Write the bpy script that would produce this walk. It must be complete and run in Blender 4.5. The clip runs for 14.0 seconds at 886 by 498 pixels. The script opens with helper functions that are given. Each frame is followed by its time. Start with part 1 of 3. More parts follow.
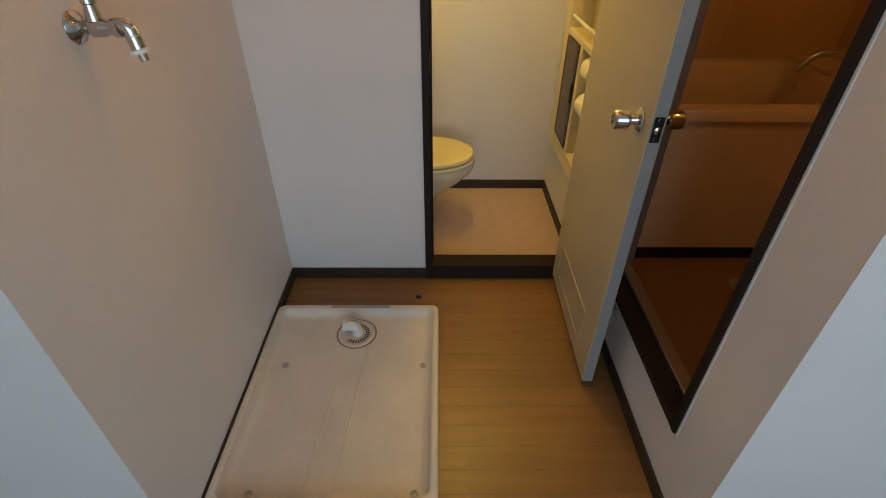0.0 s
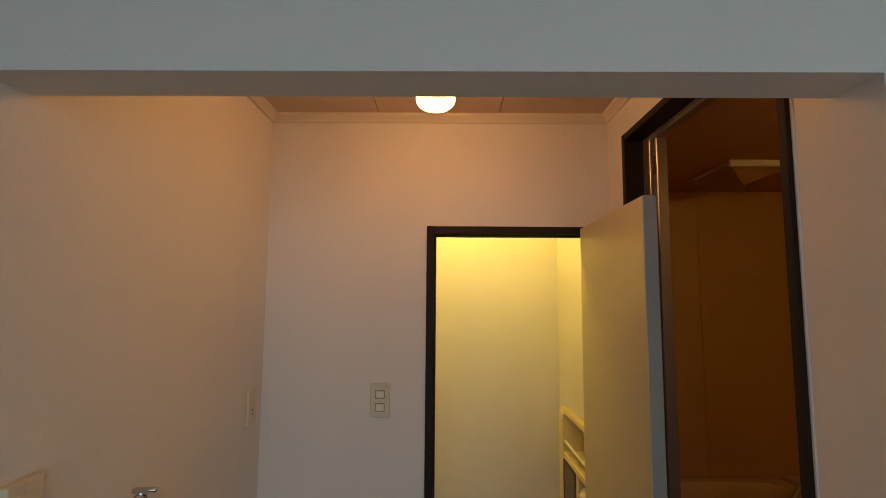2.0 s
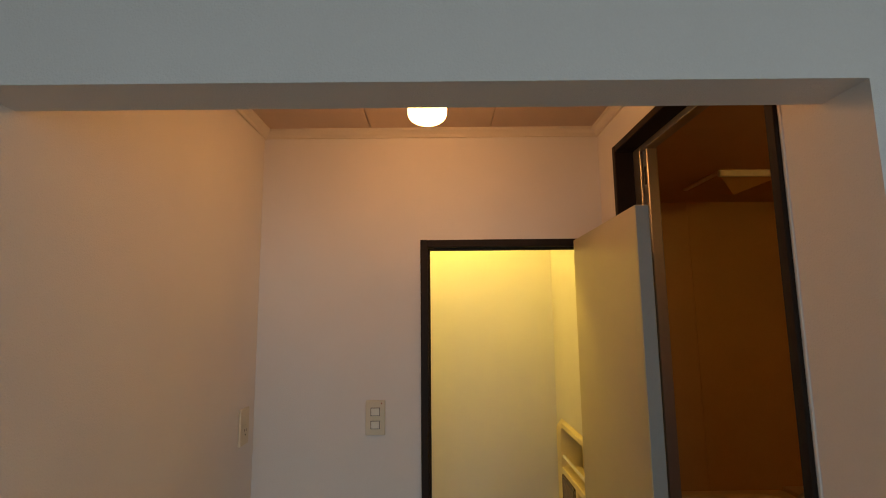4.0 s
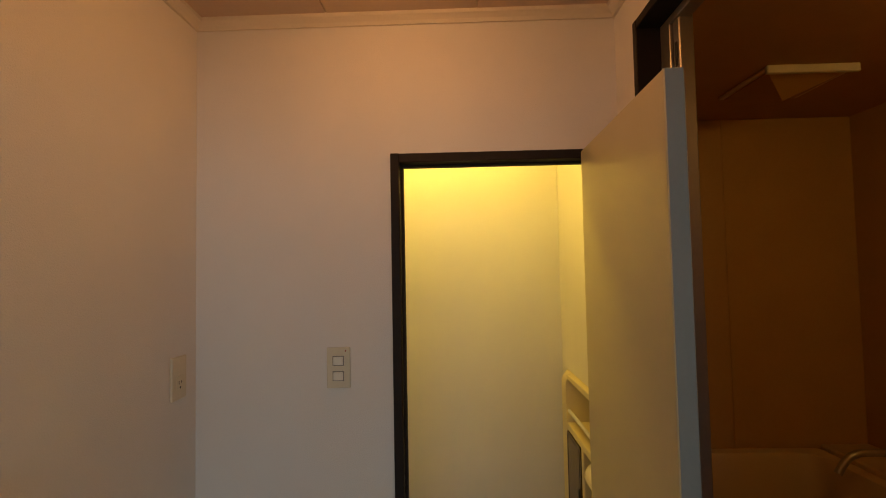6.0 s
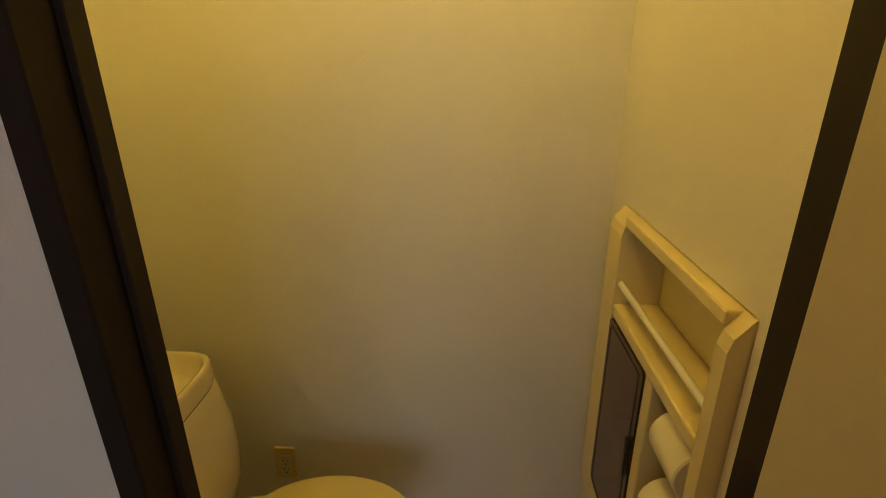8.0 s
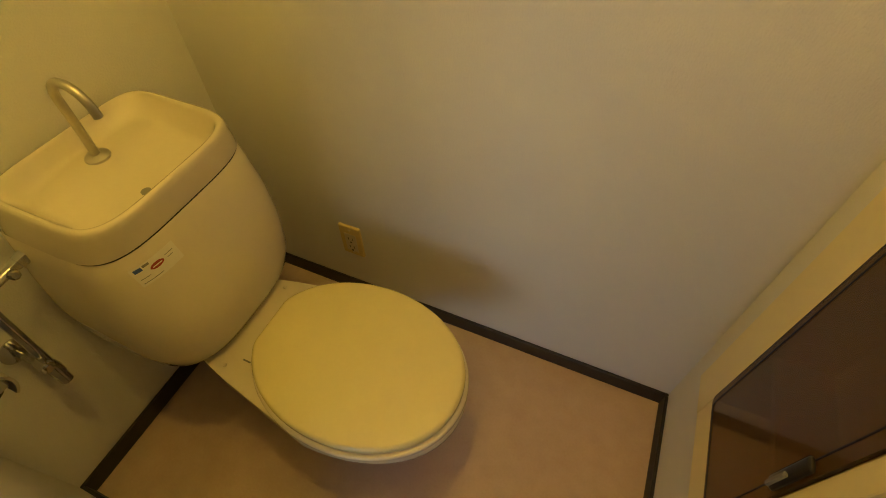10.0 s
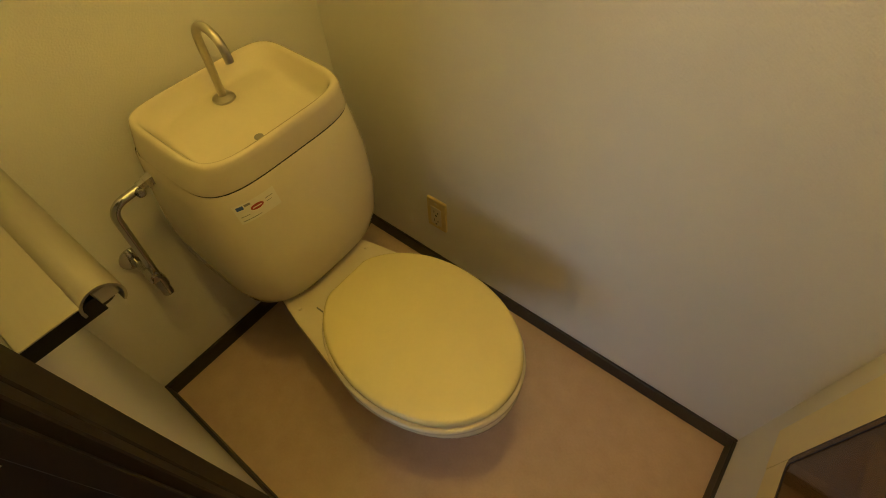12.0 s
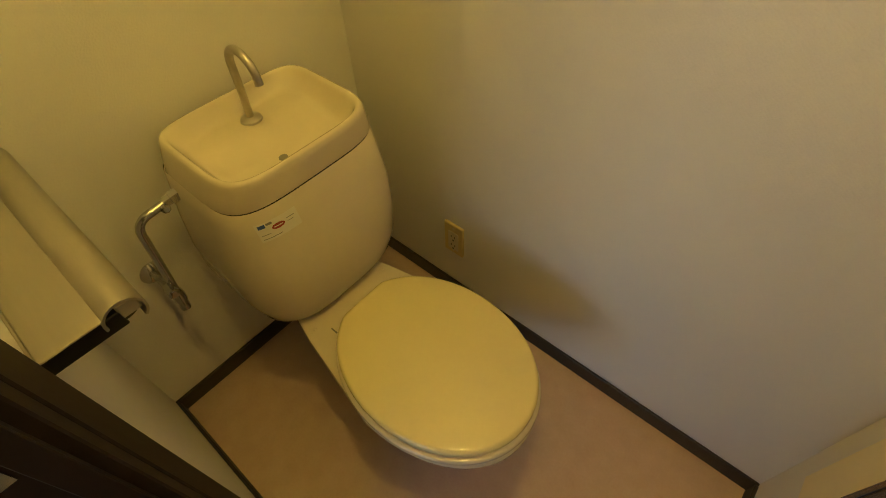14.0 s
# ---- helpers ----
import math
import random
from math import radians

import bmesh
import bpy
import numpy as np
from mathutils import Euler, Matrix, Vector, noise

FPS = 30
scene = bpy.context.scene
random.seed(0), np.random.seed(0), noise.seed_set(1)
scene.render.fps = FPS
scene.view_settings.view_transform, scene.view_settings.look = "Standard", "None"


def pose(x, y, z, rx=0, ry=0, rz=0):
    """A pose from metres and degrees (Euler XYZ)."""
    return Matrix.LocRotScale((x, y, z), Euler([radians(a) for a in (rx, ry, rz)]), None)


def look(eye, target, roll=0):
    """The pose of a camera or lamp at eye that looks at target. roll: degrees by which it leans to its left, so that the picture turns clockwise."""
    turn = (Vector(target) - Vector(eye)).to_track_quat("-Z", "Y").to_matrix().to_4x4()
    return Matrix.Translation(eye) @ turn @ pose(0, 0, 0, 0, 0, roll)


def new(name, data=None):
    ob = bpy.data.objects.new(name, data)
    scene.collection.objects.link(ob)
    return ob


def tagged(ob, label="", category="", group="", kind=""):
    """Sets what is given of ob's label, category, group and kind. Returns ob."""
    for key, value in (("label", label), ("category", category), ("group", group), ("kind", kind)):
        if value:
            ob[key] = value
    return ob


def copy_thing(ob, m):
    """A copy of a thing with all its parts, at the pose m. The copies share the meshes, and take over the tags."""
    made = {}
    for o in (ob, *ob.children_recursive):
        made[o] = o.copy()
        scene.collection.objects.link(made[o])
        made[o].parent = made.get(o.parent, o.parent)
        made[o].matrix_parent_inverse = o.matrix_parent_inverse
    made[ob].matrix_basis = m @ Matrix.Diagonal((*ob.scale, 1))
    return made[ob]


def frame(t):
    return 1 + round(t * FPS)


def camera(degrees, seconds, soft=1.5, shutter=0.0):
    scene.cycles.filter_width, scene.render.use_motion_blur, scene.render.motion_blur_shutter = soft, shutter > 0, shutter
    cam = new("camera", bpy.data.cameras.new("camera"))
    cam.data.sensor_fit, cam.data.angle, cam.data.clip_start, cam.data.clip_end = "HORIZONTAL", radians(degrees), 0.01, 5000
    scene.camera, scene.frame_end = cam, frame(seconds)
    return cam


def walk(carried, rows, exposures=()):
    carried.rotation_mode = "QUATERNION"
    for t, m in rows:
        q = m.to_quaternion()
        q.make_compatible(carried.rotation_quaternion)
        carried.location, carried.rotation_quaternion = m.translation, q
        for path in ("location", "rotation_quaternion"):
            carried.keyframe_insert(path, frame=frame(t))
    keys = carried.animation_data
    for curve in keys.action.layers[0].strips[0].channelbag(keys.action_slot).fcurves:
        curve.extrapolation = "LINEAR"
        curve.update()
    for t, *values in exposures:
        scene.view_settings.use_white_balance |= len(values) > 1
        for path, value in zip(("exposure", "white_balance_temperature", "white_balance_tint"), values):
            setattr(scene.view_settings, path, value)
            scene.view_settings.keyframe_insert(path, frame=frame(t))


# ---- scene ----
cam = camera(85.0, 14.0, soft=1.0)

PATH = [
    (0, (0.662, -1.704, 1.403), (0.674, -0.089, 0.223), 0.3),
    (0.5, (0.661, -1.721, 1.493), (0.671, 0.116, 0.702), 0.0),
    (0.8, (0.672, -1.754, 1.578), (0.663, 0.195, 1.13), -0.2),
    (1, (0.663, -1.777, 1.625), (0.657, 0.211, 1.408), -0.3),
    (1.5, (0.664, -1.8, 1.667), (0.651, 0.197, 1.773), 0.1),
    (2, (0.674, -1.802, 1.67), (0.657, 0.188, 1.87), 0.4),
    (2.5, (0.667, -1.804, 1.668), (0.656, 0.18, 1.923), 0.3),
    (5, (0.69, -1.76, 1.645), (0.711, 0.222, 1.912), -1.1),
    (5.5, (0.738, -1.661, 1.592), (0.758, 0.328, 1.807), -1.2),
    (6, (0.792, -1.45, 1.581), (0.737, 0.547, 1.67), -1.1),
    (6.5, (0.828, -1.185, 1.545), (0.809, 0.815, 1.56), -1.6),
    (6.8, (0.874, -0.982, 1.522), (0.873, 1.017, 1.459), -1.9),
    (7, (0.900, -0.866, 1.513), (0.892, 1.13, 1.387), -2.1),
    (7.2, (0.906, -0.750, 1.502), (0.884, 1.24, 1.3), -2.0),
    (9.5, (0.964, 0.111, 1.287), (0.6, 1.381, -0.215), 0.9),
    (10, (0.939, 0.151, 1.291), (0.427, 1.286, -0.274), -0.9),
    (10.5, (0.926, 0.148, 1.292), (0.323, 1.204, -0.296), -0.6),
    (11, (0.933, 0.154, 1.292), (0.245, 1.137, -0.307), -1.8),
    (11.5, (0.939, 0.166, 1.295), (0.193, 1.089, -0.314), -2.8),
    (12, (0.938, 0.162, 1.293), (0.17, 1.067, -0.317), -2.8),
    (12.5, (0.938, 0.172, 1.291), (0.162, 1.047, -0.331), -3.1),
    (13, (0.93, 0.169, 1.29), (0.16, 1.024, -0.346), -2.8),
    (13.5, (0.932, 0.164, 1.289), (0.145, 1.01, -0.343), -3.0),
    (14, (0.928, 0.159, 1.293), (0.072, 1.09, -0.256), -2.6),
]
walk(cam, [(t, look(eye, target, roll)) for t, eye, target, roll in PATH],
     exposures=[(0.0, 0.50, 6500, 10), (0.6, 0.32, 6650, 10), (1.2, -0.06, 6950, 10), (1.6, -0.2, 7000, 10), (5.0, -0.2, 7150, 10), (5.5, -0.27, 7550, 11),
                (6.5, -0.46, 7500, 10), (7.2, -0.66, 7250, 10), (9.3, 0.12, 6950, 10), (10.5, 0.14, 6500, 10), (12.0, 0.1, 6250, 10), (14.0, 0.13, 6150, 10)])

# ---- world and large lights ----
world = bpy.data.worlds.new("world")
world.use_nodes = True
scene.world = world
wn = world.node_tree.nodes
sky = wn.new("ShaderNodeTexSky")
sky.sky_type, sky.sun_disc = 'NISHITA', False
sky.sun_elevation, sky.sun_rotation = radians(40), radians(30)
world.node_tree.links.new(sky.outputs["Color"], wn["Background"].inputs["Color"])
wn["Background"].inputs["Strength"].default_value = 0.1


def area(name, m, sx, sy, power, colour):
    d = bpy.data.lights.new(name, 'AREA')
    d.shape, d.size, d.size_y, d.energy, d.color = 'RECTANGLE', sx, sy, power, colour
    ob = new(name, d)
    ob.matrix_world = m
    return ob


# daylight that comes through the kitchen window behind the walker
area("window_daylight", look((1.15, -3.93, 1.45), (0.80, 0.0, 1.15)), 2.6, 1.7, 24, (0.70, 0.87, 1.0))
# the third strength drives an added fill glow in the bathroom
LAMP_WASH, LAMP_TOILET, FILL_BATH = 23.5, 110.0, 21.0


# ---- materials ----
def material(name, colour, rough=0.6, metal=0.0, second=None, scale=8.0, grain=120.0, bump=0.0, stretch=(1, 1, 1), coat=0.0, vary=0.0, worn=0.0, gloss=0.5):
    """Base colour drifting to a second one at two scales, roughness wear, and fine relief, all in metres."""
    m = bpy.data.materials.new(name)
    m.use_nodes = True
    nt = m.node_tree
    n, l = nt.nodes, nt.links
    b = n["Principled BSDF"]
    b.inputs["Roughness"].default_value, b.inputs["Metallic"].default_value = rough, metal
    b.inputs["Coat Weight"].default_value = coat
    b.inputs["Specular IOR Level"].default_value = gloss
    second = second or tuple(c * 0.9 for c in colour)
    co, mp = n.new("ShaderNodeTexCoord"), n.new("ShaderNodeMapping")
    geo = n.new("ShaderNodeNewGeometry")
    mp.inputs["Scale"].default_value = stretch
    l.new(geo.outputs["Position"], mp.inputs["Vector"])
    big, fine = n.new("ShaderNodeTexNoise"), n.new("ShaderNodeTexNoise")
    big.inputs["Scale"].default_value, big.inputs["Detail"].default_value = scale, 4
    fine.inputs["Scale"].default_value, fine.inputs["Detail"].default_value = grain, 3
    for t in (big, fine):
        l.new(mp.outputs["Vector"], t.inputs["Vector"])
    add = n.new("ShaderNodeMath")
    add.operation = 'MULTIPLY_ADD'
    l.new(fine.outputs["Fac"], add.inputs[0])
    add.inputs[1].default_value = 0.5
    l.new(big.outputs["Fac"], add.inputs[2])
    ramp = n.new("ShaderNodeMapRange")
    ramp.inputs["From Min"].default_value, ramp.inputs["From Max"].default_value = 0.45, 1.05
    l.new(add.outputs[0], ramp.inputs["Value"])
    mix = n.new("ShaderNodeMix")
    mix.data_type = 'RGBA'
    mix.inputs["A"].default_value, mix.inputs["B"].default_value = (*colour, 1), (*second, 1)
    l.new(ramp.outputs["Result"], mix.inputs["Factor"])
    last = mix.outputs["Result"]
    if vary:
        info, hsv, mr = n.new("ShaderNodeObjectInfo"), n.new("ShaderNodeHueSaturation"), n.new("ShaderNodeMapRange")
        mr.inputs["To Min"].default_value, mr.inputs["To Max"].default_value = 1 - vary, 1 + vary
        l.new(info.outputs["Random"], mr.inputs["Value"])
        l.new(mr.outputs["Result"], hsv.inputs["Value"])
        l.new(last, hsv.inputs["Color"])
        last = hsv.outputs["Color"]
    l.new(last, b.inputs["Base Color"])
    if worn:
        wr = n.new("ShaderNodeMapRange")
        wr.inputs["To Min"].default_value, wr.inputs["To Max"].default_value = max(0.02, rough - worn), min(1, rough + worn)
        l.new(big.outputs["Fac"], wr.inputs["Value"])
        l.new(wr.outputs["Result"], b.inputs["Roughness"])
    if bump:
        bp = n.new("ShaderNodeBump")
        bp.inputs["Strength"].default_value, bp.inputs["Distance"].default_value = bump, (0.0013 if bump > 0.7 else 0.001)
        l.new(fine.outputs["Fac"], bp.inputs["Height"])
        l.new(bp.outputs["Normal"], b.inputs["Normal"])
    return m


def glowing(name, colour, strength):
    m = bpy.data.materials.new(name)
    m.use_nodes = True
    b = m.node_tree.nodes["Principled BSDF"]
    b.inputs["Base Color"].default_value = (0.9, 0.88, 0.82, 1)
    b.inputs["Emission Color"].default_value = (*colour, 1)
    b.inputs["Emission Strength"].default_value = strength
    return m


WALL = material("embossed_wallpaper", (0.74, 0.72, 0.70), 0.75, second=(0.69, 0.67, 0.65), scale=3, grain=320, bump=0.75)
CEIL = material("brown_ceiling_board", (0.62, 0.48, 0.37), 0.7, second=(0.56, 0.43, 0.33), scale=5, grain=200, bump=0.15)
DARK = material("dark_brown_wood", (0.013, 0.008, 0.006), 0.6, second=(0.022, 0.014, 0.010), scale=6, grain=90, stretch=(1, 1, 0.15), bump=0.15, worn=0.12, gloss=0.22)
VINYL_BASE = material("dark_brown_baseboard_vinyl", (0.022, 0.016, 0.012), 0.5, second=(0.032, 0.024, 0.018), scale=9, bump=0.1)
CORNICE = material("cream_cornice", (0.70, 0.64, 0.55), 0.55, scale=5)
WOOD = material("honey_wood_floor", (0.265, 0.132, 0.037), 0.36, second=(0.20, 0.096, 0.026), scale=5, grain=70, stretch=(0.35, 5, 1), bump=0.05, vary=0.05, worn=0.1)
GAP = material("floor_joint", (0.15, 0.075, 0.024), 0.8)
LINO = material("pink_beige_marbled_vinyl", (0.55, 0.41, 0.34), 0.42, second=(0.48, 0.345, 0.275), scale=22, grain=150, bump=0.45, worn=0.12)
PAN = material("grey_cream_tray_plastic", (0.66, 0.61, 0.53), 0.38, second=(0.57, 0.52, 0.44), scale=7, grain=60, bump=0.04, worn=0.1)
CERAMIC = material("cream_glazed_ceramic", (0.68, 0.605, 0.45), 0.08, second=(0.65, 0.575, 0.42), scale=4, coat=0.4)
LID = material("yellowed_cream_plastic", (0.71, 0.62, 0.315), 0.10, second=(0.68, 0.59, 0.29), scale=6, coat=0.2)
DOORPAINT = material("cream_door_board", (0.49, 0.44, 0.30), 0.42, second=(0.46, 0.41, 0.275), scale=3, grain=160, bump=0.08, worn=0.06)
DOOREDGE = material("grey_door_edge", (0.30, 0.305, 0.29), 0.5, scale=6)
CHROME = material("polished_chrome", (0.58, 0.58, 0.58), 0.14, 1.0, scale=20, worn=0.08)
STEEL = material("dull_stainless", (0.55, 0.52, 0.46), 0.36, 1.0, scale=20, grain=200, stretch=(0.1, 1, 1), worn=0.1)
BLACKMETAL = material("black_metal", (0.018, 0.017, 0.017), 0.3, 0.3)
ALU = material("bronze_aluminium", (0.36, 0.33, 0.30), 0.38, 0.85, scale=15, worn=0.1)
PLATE = material("yellowed_ivory_plastic", (0.66, 0.60, 0.46), 0.4, scale=12)
PLATE_WARM = material("yellow_ivory_plastic", (0.66, 0.52, 0.24), 0.4, scale=12)
ROCKER = material("pale_rocker_plastic", (0.72, 0.70, 0.62), 0.35)
GAPGREY = material("dull_grey_plastic", (0.40, 0.37, 0.32), 0.5, scale=12)
SLOT = material("dark_slot", (0.02, 0.02, 0.02), 0.8)
CAB = material("cream_cabinet_plastic", (0.76, 0.66, 0.38), 0.36, second=(0.72, 0.62, 0.345), scale=6, worn=0.06)
PAPER = material("white_tissue_paper", (0.80, 0.76, 0.66), 0.9, second=(0.76, 0.72, 0.62), scale=20, grain=300, bump=0.3)
TUB = material("beige_bath_plastic", (0.70, 0.53, 0.36), 0.3, second=(0.66, 0.49, 0.33), scale=5)
BATHWALL = material("brown_bath_panel", (0.58, 0.36, 0.15), 0.45, second=(0.53, 0.32, 0.13), scale=4, grain=80)
BATHCEIL = material("brown_bath_ceiling", (0.50, 0.29, 0.15), 0.6)
BATHFLOOR = material("brown_bath_floor", (0.25, 0.135, 0.06), 0.5, scale=12, grain=90, bump=0.2)
WHITE = material("white_plastic", (0.78, 0.77, 0.74), 0.4)
STICKER = material("pale_sticker", (0.70, 0.66, 0.55), 0.5)
INK = material("blue_ink", (0.03, 0.08, 0.28), 0.5)
REDINK = material("red_ink", (0.30, 0.03, 0.03), 0.5)
GREYINK = material("grey_ink", (0.20, 0.19, 0.17), 0.5)
GLOW_W = glowing("lit_lamp_glass_orange", (1.0, 0.46, 0.16), LAMP_WASH)
GLOW_T = glowing("lit_lamp_glass_yellow", (1.0, 0.68, 0.125), LAMP_TOILET)
GLOW_FILL = glowing("bath_fill_glow", (1.0, 0.62, 0.16), FILL_BATH)
FABRIC = material("kitchen_wall_paper", (0.72, 0.73, 0.74), 0.8, scale=3, grain=420, bump=0.4)


def smoked():
    m = bpy.data.materials.new("smoked_acrylic")
    m.use_nodes = True
    b = m.node_tree.nodes["Principled BSDF"]
    b.inputs["Base Color"].default_value = (0.42, 0.28, 0.13, 1)
    b.inputs["Roughness"].default_value = 0.08
    b.inputs["Transmission Weight"].default_value = 0.9
    b.inputs["IOR"].default_value = 1.3
    return m


SMOKE = smoked()


# ---- mesh tools ----
def mesh_of(name, bm, mat, smooth=False):
    bmesh.ops.recalc_face_normals(bm, faces=bm.faces)
    me = bpy.data.meshes.new(name)
    bm.to_mesh(me)
    bm.free()
    me.materials.append(mat)
    if smooth:
        me.polygons.foreach_set("use_smooth", [True] * len(me.polygons))
        me.set_sharp_from_angle(angle=radians(38))
    return me


def part(name, bm, mat, parent=None, label="", smooth=False):
    ob = new(name, mesh_of(name, bm, mat, smooth))
    if parent is not None:
        ob.parent = parent
        ob.matrix_parent_inverse = parent.matrix_world.inverted()
    if label:
        ob["label"] = label
    return ob


def thing(name, at, label, category, group="", kind=""):
    ob = new(name)
    ob.empty_display_size = 0.05
    ob.location = at
    ob.matrix_world = Matrix.Translation(at)
    return tagged(ob, label, category, group, kind)


def box(x0, x1, y0, y1, z0, z1, bevel=0.0, seg=2, into=None):
    bm = into or bmesh.new()
    vs = [bm.verts.new((x, y, z)) for x in (x0, x1) for y in (y0, y1) for z in (z0, z1)]
    fs = [bm.faces.new([vs[i] for i in f]) for f in ((0, 1, 3, 2), (4, 6, 7, 5), (0, 4, 5, 1), (2, 3, 7, 6), (0, 2, 6, 4), (1, 5, 7, 3))]
    if bevel:
        es = list({e for f in fs for e in f.edges})
        bmesh.ops.recalc_face_normals(bm, faces=fs)
        bmesh.ops.bevel(bm, geom=es, offset=bevel, segments=seg, affect='EDGES', profile=0.5)
    return bm


def struct(name, bm, mat, label, category, smooth=False):
    return tagged(part(name, bm, mat, smooth=smooth), label, category, kind="structure")


def rings_mesh(rings, bottom=True, top=True, into=None):
    bm = into or bmesh.new()
    loops = [[bm.verts.new(p) for p in r] for r in rings]
    n = len(loops[0])
    for a, b in zip(loops, loops[1:]):
        for i in range(n):
            bm.faces.new((a[i], a[(i + 1) % n], b[(i + 1) % n], b[i]))
    if bottom:
        bm.faces.new(loops[0][::-1])
    if top:
        bm.faces.new(loops[-1])
    return bm


def turned(at, axis, profile, n=28, into=None, caps=True):
    """A lathe: profile of (distance along the axis, radius)."""
    axis = Vector(axis).normalized()
    u = axis.orthogonal().normalized()
    v = axis.cross(u)
    at = Vector(at)
    rings = [[at + axis * d + (u * math.cos(a) + v * math.sin(a)) * max(r, 0.0003) for a in (2 * math.pi * i / n for i in range(n))] for d, r in profile]
    return rings_mesh(rings, caps, caps, into)


def tube(points, r, n=14, into=None, radii=None):
    """A round bar along points, with turns carried along."""
    pts = [Vector(p) for p in points]
    u = None
    rings = []
    for i, p in enumerate(pts):
        d = (pts[min(i + 1, len(pts) - 1)] - pts[max(i - 1, 0)]).normalized()
        u = d.orthogonal().normalized() if u is None else (u - d * u.dot(d)).normalized()
        v = d.cross(u)
        rr = radii[i] if radii else r
        rings.append([p + (u * math.cos(a) + v * math.sin(a)) * rr for a in (2 * math.pi * k / n for k in range(n))])
    return rings_mesh(rings, into=into)


def rounded(points, radius, seg=6):
    """A path with its inner corners rounded off."""
    pts = [Vector(p) for p in points]
    out = [pts[0]]
    for a, b, c in zip(pts, pts[1:], pts[2:]):
        p, q = b + (a - b).normalized() * radius, b + (c - b).normalized() * radius
        out += [p.lerp(b, t).lerp(b.lerp(q, t), t) for t in (k / seg for k in range(seg + 1))]
    return out + [pts[-1]]


def super_ring(cx, cy, z, af, ab, b, nf=2.0, nb=2.0, taper=0.0, n=56):
    """A closed outline, long axis along x: front half-length af, back half-length ab, half-width b."""
    ring = []
    for i in range(n):
        a = 2 * math.pi * i / n
        c, s = math.cos(a), math.sin(a)
        e = 2 / (nf if c >= 0 else nb)
        x = math.copysign(abs(c) ** e, c) * (af if c >= 0 else ab)
        w = b * (1 - taper * min(1, max(0, -x / ab)) ** 1.2)
        ring.append((cx + x, cy + math.copysign(abs(s) ** e, s) * w, z))
    return ring


def rect_ring(x0, x1, y0, y1, z, r, k=5):
    pts = []
    for cx, cy, a0 in ((x1 - r, y1 - r, 0), (x0 + r, y1 - r, 90), (x0 + r, y0 + r, 180), (x1 - r, y0 + r, 270)):
        for i in range(k + 1):
            a = radians(a0 + 90 * i / k)
            pts.append((cx + r * math.cos(a), cy + r * math.sin(a), z))
    return pts


# ---- the setting ----
W, YE, YL, ZC, ZL = 1.285, -1.148, -1.06, 2.372, 1.988
TX0, TX1, TY0, TY1 = 0.032, 1.275, 0.05, 0.835

struct("wall_left", box(-0.10, 0, YL, 0.05, 0, 2.5), WALL, "white embossed wallpaper wall with the washing machine tap", "wall")
wb = box(0, 0.604, 0, 0.05, 0, 2.5)
box(1.218, 1.36, 0, 0.05, 0, 2.5, into=wb)
box(0.604, 1.218, 0, 0.05, 1.932, 2.5, into=wb)
struct("wall_back", wb, WALL, "white wallpapered wall around the toilet doorway", "wall")
wr = box(W, 1.36, YL, -0.965, 0, 2.5)
box(W, 1.36, -0.167, 0, 0, 2.5, into=wr)
box(W, 1.36, -0.965, -0.167, 0, 0.26, into=wr)
box(W, 1.36, -0.965, -0.167, 2.232, 2.5, into=wr)
struct("wall_right", wr, WALL, "white wallpapered wall around the bathroom opening", "wall")
we = box(-1.6, 0, YE, YL, 0, 2.5)
box(W, 2.9, YE, YL, 0, 2.5, into=we)
box(0, W, YE, YL, ZL, 2.5, into=we)
struct("wall_entrance", we, WALL, "white wallpapered wall and lintel around the washroom opening", "wall")
struct("wall_toilet_left", box(-0.07, TX0, 0.05, TY1, 0, 2.5), WALL, "white wallpapered wall behind the toilet tank", "wall")
struct("wall_toilet_far", box(-0.07, 2.9, TY1, TY1 + 0.1, 0, 2.5), WALL, "white wallpapered wall beside the toilet", "wall")
CY0, CY1, CZ0, CZ1 = 0.195, 0.735, 0.355, 1.135
wt = box(TX1, 1.36, 0.05, CY0, 0, 2.5)
box(TX1, 1.36, CY1, TY1, 0, 2.5, into=wt)
box(TX1, 1.36, CY0, CY1, 0, CZ0, into=wt)
box(TX1, 1.36, CY0, CY1, CZ1, 2.5, into=wt)
struct("wall_toilet_right", wt, WALL, "white wallpapered wall with a built-in shelf cabinet", "wall")

fb = box(-1.7, 3.0, -4.1, YE, -0.12, -0.004)
box(-0.05, 1.362, YE, 0.02, -0.12, -0.004, into=fb)
struct("floor", fb, GAP, "brown subfloor under the wooden boards", "floor")
struct("floor_toilet", box(TX0, TX1, 0.055, TY1, -0.12, 0.0), LINO, "pink beige marbled vinyl floor of the toilet", "floor")

# washroom ceiling boards, laid with open joints
cb = box(-0.02, W + 0.02, YL - 0.02, 0.02, ZC + 0.006, ZC + 0.05)
for a, b in ((-0.02, 0.410), (0.413, 0.866), (0.869, W + 0.02)):
    box(a, b, YL - 0.02, 0.02, ZC - 0.004, ZC + 0.005, 0.0012, 1, into=cb)
struct("ceiling", cb, CEIL, "brown board ceiling with narrow joints", "ceiling")
struct("ceiling_toilet", box(-0.07, 1.36, 0.02, TY1 + 0.02, ZC, ZC + 0.06), WALL, "white papered toilet ceiling", "ceiling")
struct("ceiling_kitchen", box(-1.7, 3.0, -4.1, YE, 2.45, 2.52), WALL, "white kitchen ceiling", "ceiling")

